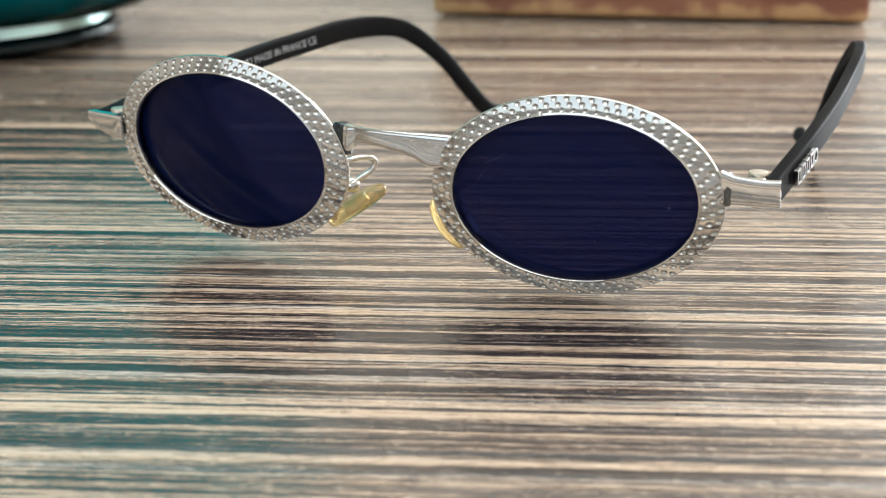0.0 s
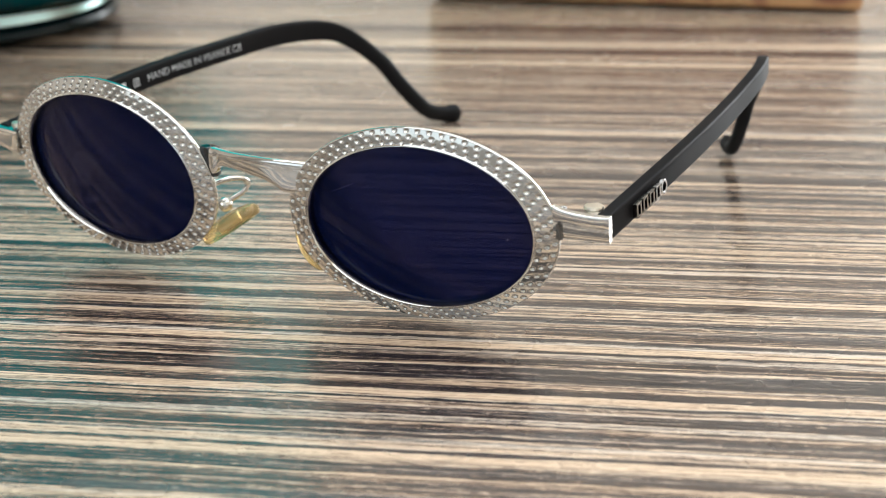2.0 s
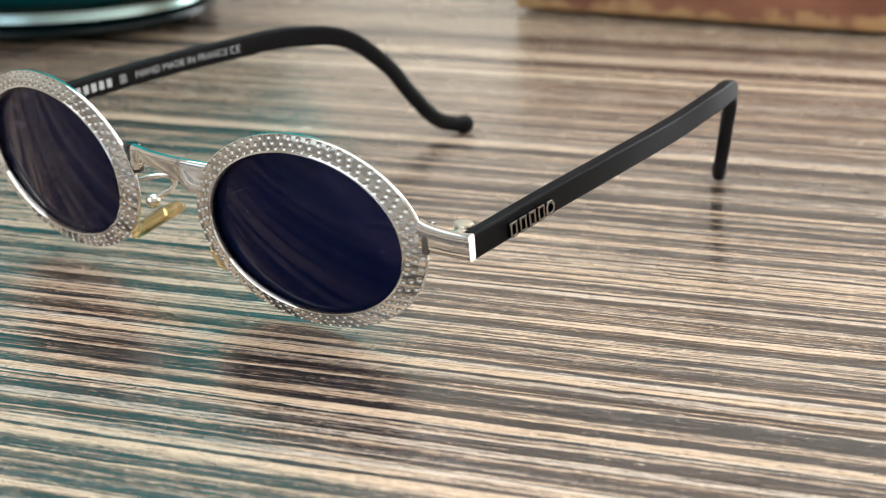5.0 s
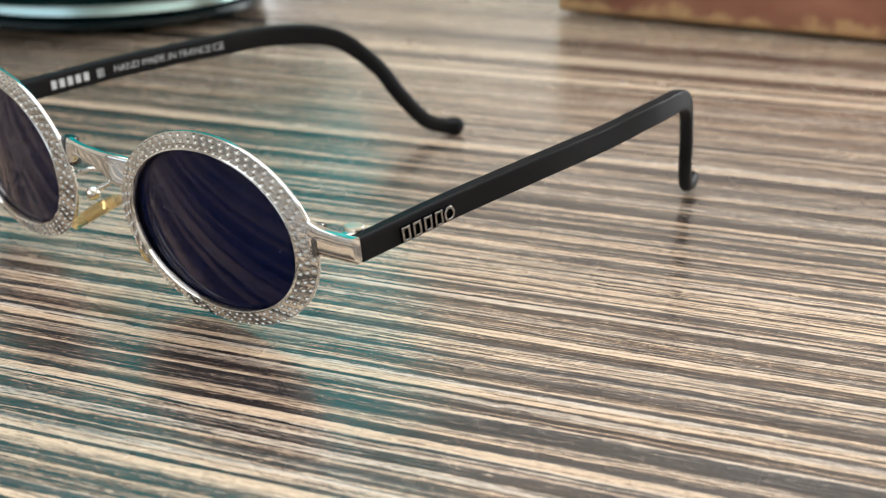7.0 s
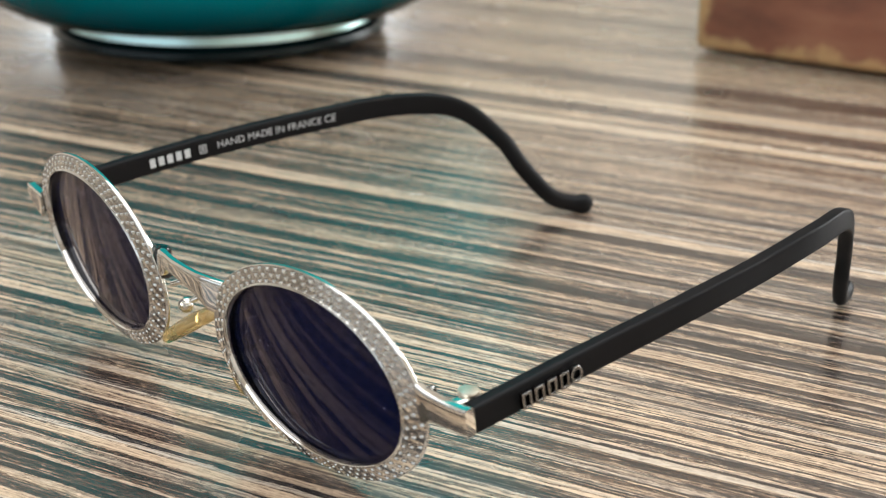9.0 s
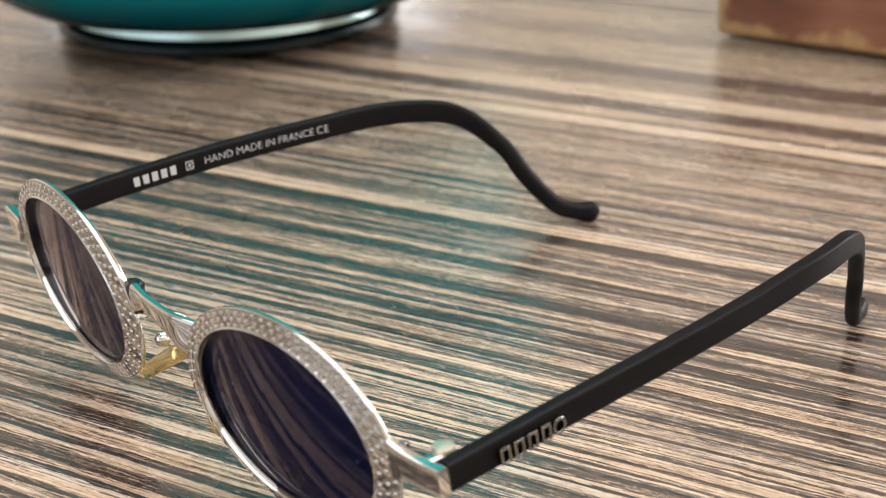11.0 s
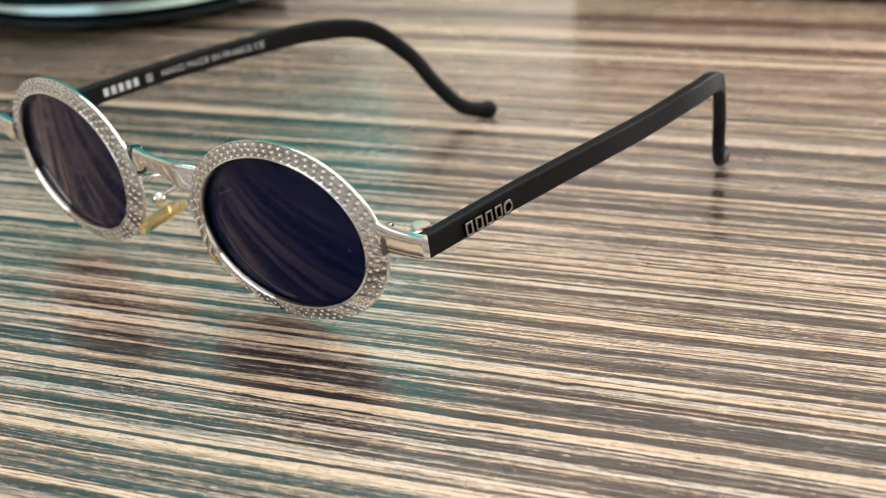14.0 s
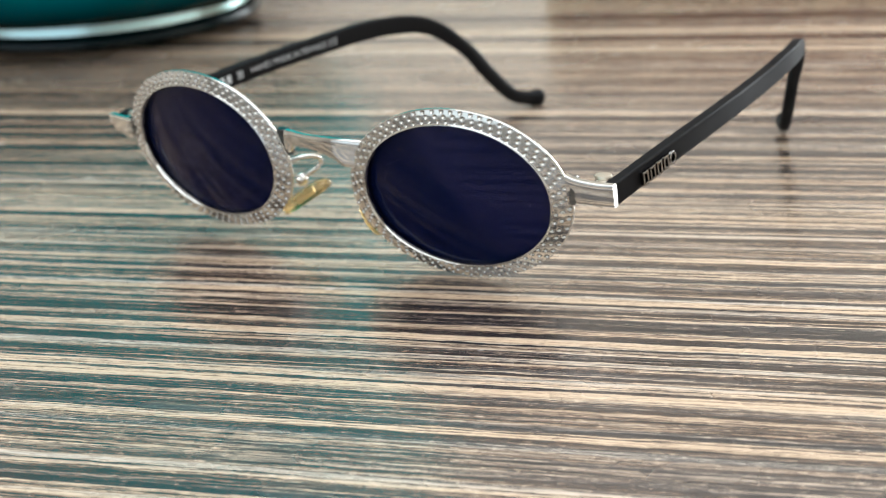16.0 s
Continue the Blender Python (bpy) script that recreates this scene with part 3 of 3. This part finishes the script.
def raised_badge(tp):
    """Five raised metal frames in place of the maker's mark."""
    for k in range(5):
        p, t, up, n = on_temple(1, (9.2 + k * 2.25) * MM, 1)
        m = Matrix((t, up, n)).transposed().to_4x4()
        m.translation = p - up * 0.25 * MM + n * 0.35 * MM
        if k < 4:
            bm = bmesh.new()
            for lo, hi in (((-0.85, -1.3), (-0.42, 1.3)), ((0.42, -1.3), (0.85, 1.3)), ((-0.42, 0.88), (0.42, 1.3)), ((-0.42, -1.3), (0.42, -0.88))):
                b = block((lo[0] * MM, lo[1] * MM, -0.4 * MM), (hi[0] * MM, hi[1] * MM, 0.4 * MM), 0.05 * MM, 1)
                me = bpy.data.meshes.new("piece")
                b.to_mesh(me)
                b.free()
                bm.from_mesh(me)
                bpy.data.meshes.remove(me)
        else:
            bm = bmesh.new()
            rings = [[bm.verts.new((r * math.cos(a) * MM, r * 1.15 * math.sin(a) * MM, z * MM)) for a in [2 * math.pi * i / 24 for i in range(24)]]
                     for r, z in ((1.15, -0.4), (1.15, 0.34), (1.1, 0.4), (0.75, 0.4), (0.7, 0.34), (0.7, -0.4))]
            for a, b in zip(rings, rings[1:] + rings[:1]):
                for i in range(24):
                    bm.faces.new((a[i], a[(i + 1) % 24], b[(i + 1) % 24], b[i]))
        bm.transform(m)
        part("badge_block", bm, GUNMETAL, tp, "dark polished metal badge block", smooth=False)


def lettering(tp):
    """White print on the inner face of the other temple."""
    def place(along, lift=0.0):
        p, t, up, n = on_temple(-1, along, -1)
        m = Matrix((t, up, n)).transposed().to_4x4()
        m.translation = p + n * 0.02 * MM + up * lift * MM
        return m

    def printed(name, text, along, size, lift=0.0):
        cu = bpy.data.curves.new(name, 'FONT')
        cu.body, cu.size, cu.align_x, cu.align_y = text, size * MM, 'LEFT', 'CENTER'
        cu.extrude = 0.02 * MM
        cu.offset = -0.02 * MM
        tmp = new(name, cu)
        me = bpy.data.meshes.new_from_object(tmp.evaluated_get(bpy.context.evaluated_depsgraph_get()))
        bpy.data.objects.remove(tmp)
        me.name = name
        bm = bmesh.new()
        bm.from_mesh(me)
        for v in bm.verts:
            p, t, up, n = on_temple(-1, along + v.co.x * 0.985, -1)
            v.co = p + up * (v.co.y + lift * MM) + n * (v.co.z + 0.03 * MM)
        bpy.data.meshes.remove(me)
        return part(name, bm, WHITE_INK, tp, "white printed lettering", smooth=False)

    printed("lettering", "HAND MADE IN FRANCE", 38.4 * MM, 2.22)
    printed("lettering", "CE", 63.5 * MM, 2.4)
    for k in range(5):
        bm = block((-0.65 * MM, -0.95 * MM, 0), (0.6 * MM, 0.95 * MM, 0.04 * MM), 0, 1, place((23.9 + 1.95 * k) * MM))
        part("printed_bar", bm, WHITE_INK, tp, "white printed bar", smooth=False)
    for lo, hi in (((-0.8, -0.9), (0.8, -0.7)), ((-0.8, 0.7), (0.8, 0.9)), ((-0.8, -0.7), (-0.6, 0.7)), ((0.6, -0.7), (0.8, 0.7)), ((-0.2, -0.45), (0.2, 0.45))):
        bm = block((lo[0] * MM, lo[1] * MM, 0), (hi[0] * MM, hi[1] * MM, 0.04 * MM), 0, 1, place(35.2 * MM))
        part("printed_mark", bm, WHITE_INK, tp, "white printed square mark", smooth=False)


def bridge():
    """A thin saddle of sheet silver: its upper edge runs level, its lower edge flares at both ends."""
    pts = [(-8.0, -4.9, 27.1), (-6.9, -5.1, 27.05), (-5.6, -5.3, 27.0), (-3.5, -5.6, 26.9), (0.0, -5.9, 26.9), (4.0, -6.1, 26.95), (6.6, -6.0, 27.0), (9.0, -5.4, 26.9), (12.0, -4.2, 26.6)]
    path = [p * MM for p in spline(pts, 8)]

    def section(f):
        collar = math.exp(-((f - 0.06) / 0.12) ** 2)
        h = 2.75 + 2.0 * collar + 3.0 * min(1, max(0, (f - 0.36) / 0.45)) ** 1.8
        w = 1.5 + 0.5 * collar + 0.4 * max(0, f - 0.6)
        return [(a, b - h / 2 * MM) for a, b in squircle(w * MM, h * MM, 3.8, 40)]
    return part("bridge", sweep(path, section), SILVER, glasses, "polished silver bridge flaring at both ends", angle=60)


def nose_pad(s):
    """A looped wire arm with a small box, and the translucent pad on it."""
    lift = 0.4 if s < 0 else -0.6
    pts = [(-10.2, -2.4, 19.0), (-8.6, -0.6, 19.6), (-7.2, 2.0, 19.2), (-6.8, 3.0, 18.0), (-7.6, 2.7, 16.6), (-8.8, 1.4, 15.6), (-10.0, 0.2, 14.6)]
    path = [Vector((-s * x, y, z + lift)) * MM for x, y, z in spline(pts, 8)]
    arm = part("nose_pad_arm", sweep(path, lambda f: squircle(1.15 * MM, 1.0 * MM, 2.4, 14)), SILVER, glasses, "bent silver wire arm", angle=60)
    bm = bmesh.new()
    bmesh.ops.create_uvsphere(bm, u_segments=16, v_segments=10, radius=1.4 * MM)
    bm.transform(Matrix.Translation(Vector((-s * -10.0, 0.2, 14.4 + lift)) * MM))
    part("pad_box", bm, SILVER, arm)
    a = Vector((-s * 8.0, 6.0, 6.0)).normalized()
    nrm = Vector((0.536 * (1 if s < 0 else -1), 0.42, -0.816)).normalized()
    nrm = (nrm - a * nrm.dot(a)).normalized()
    b = nrm.cross(a)
    bm = bmesh.new()
    rings, k = [], 32
    for f, z in ((0.0, 1.15), (0.4, 1.15), (0.78, 1.05), (0.94, 0.8), (1.0, 0.3), (1.0, -0.3), (0.94, -0.85), (0.78, -1.15), (0.4, -1.25), (0.0, -1.25)):
        if f == 0:
            rings.append([bm.verts.new((0, 0, z))])
        else:
            rings.append([bm.verts.new((6.0 * f * math.cos(2 * math.pi * i / k), 2.8 * f * math.sin(2 * math.pi * i / k), z)) for i in range(k)])
    for p, q in zip(rings, rings[1:]):
        for i in range(k):
            j = (i + 1) % k
            bm.faces.new(list(dict.fromkeys((p[i % len(p)], p[j % len(p)], q[j % len(q)], q[i % len(q)]))))
    for v in bm.verts:
        v.co.z += 0.010 * v.co.x ** 2 - 0.1
    m = Matrix((a, b, nrm)).transposed().to_4x4()
    m.translation = Vector((s * 9.0, 0.0, 11.0 + lift)) * MM
    bm.transform(m @ Matrix.Scale(MM, 4))
    pad = part("nose_pad", bm, PAD, glasses, "translucent yellowed nose pad", angle=60)
    core = block((-2.2 * MM, -1.1 * MM, -0.3 * MM), (2.2 * MM, 1.1 * MM, 0.3 * MM), 0.25 * MM, 2, m)
    part("pad_insert", core, SCREW, pad, "small metal plate inside the pad")


for side in (1, -1):
    rim(side)
    lens(side)
    end_piece(side)
    tp = temple(side)
    if side > 0:
        raised_badge(tp)
    else:
        lettering(tp)
    nose_pad(side)
joint("bridge_joint", (10.0, -4.6, 23.4), (2.2, 2.0, 4.0), 0, HAMMERED)
# These three joints sit in shade, which their dark metals imitate.
joint("bridge_joint", (-9.2, -4.2, 24.3), (3.2, 2.4, 5.8), 0, SHADED_METAL)
joint("lug_joint", (57.4, -1.7, 21.6), (1.2, 2.8, 5.4), 8, JOINT)
joint("lug_joint", (-57.0, -1.5, 22.3), (1.7, 2.4, 4.2), -8, SHADED_METAL)
bridge()

# ---- the vase behind ----
vase = tagged(new("vase"), "large dark teal glass vase with a thick foot", "vase")
vase.location = (-0.2575, 0.1665, TABLE_Z)
bpy.context.view_layer.update()
VM = Matrix.Translation(vase.location)
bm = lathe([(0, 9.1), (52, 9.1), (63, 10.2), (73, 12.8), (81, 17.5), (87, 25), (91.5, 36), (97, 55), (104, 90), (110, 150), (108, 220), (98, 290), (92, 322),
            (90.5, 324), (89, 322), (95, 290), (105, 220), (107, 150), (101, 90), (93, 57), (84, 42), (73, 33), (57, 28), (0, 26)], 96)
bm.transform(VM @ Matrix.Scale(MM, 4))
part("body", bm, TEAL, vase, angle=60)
def ring_part(name, profile, mat, label=""):
    bm = lathe(profile, 96)
    bm.transform(VM @ Matrix.Scale(MM, 4))
    return part(name, bm, mat, vase, label, angle=60)


ring_part("foot", [(0, 0.1), (52, 0.1), (57.5, 0.8), (60.0, 2.2), (60.0, 4.4), (58.0, 6.0), (0, 6.0)], TEAL_DARK, "thick dark teal glass foot")
ring_part("foot_band", [(0, 6.1), (56.6, 6.1), (56.4, 7.1), (56.2, 8.1), (56.0, 9.0), (0, 9.05)], CYAN_GLINT, "pale cyan mirror band imitating light refracted in the thick glass")

# ---- the book behind ----
book = tagged(new("book"), "thick old book in worn brown leather, lying on the table", "book")
book.matrix_world = pose(-0.119, 0.267, TABLE_Z, 0, 0, 12.8)
bpy.context.view_layer.update()
BM = book.matrix_world
part("spine", block((0, 0, 0.001), (0.154, 0.006, 0.047), 0.0022, 3, BM), LEATHER, book)
part("cover", block((0.001, 0.0062, 0.0005), (0.153, 0.115, 0.0038), 0.001, 2, BM), LEATHER, book)
part("cover", block((0.001, 0.0062, 0.0445), (0.153, 0.115, 0.0478), 0.001, 2, BM), LEATHER, book)
part("page_block", block((0.004, 0.0064, 0.004), (0.150, 0.112, 0.0443), 0.0005, 1, BM), PAPER, book)
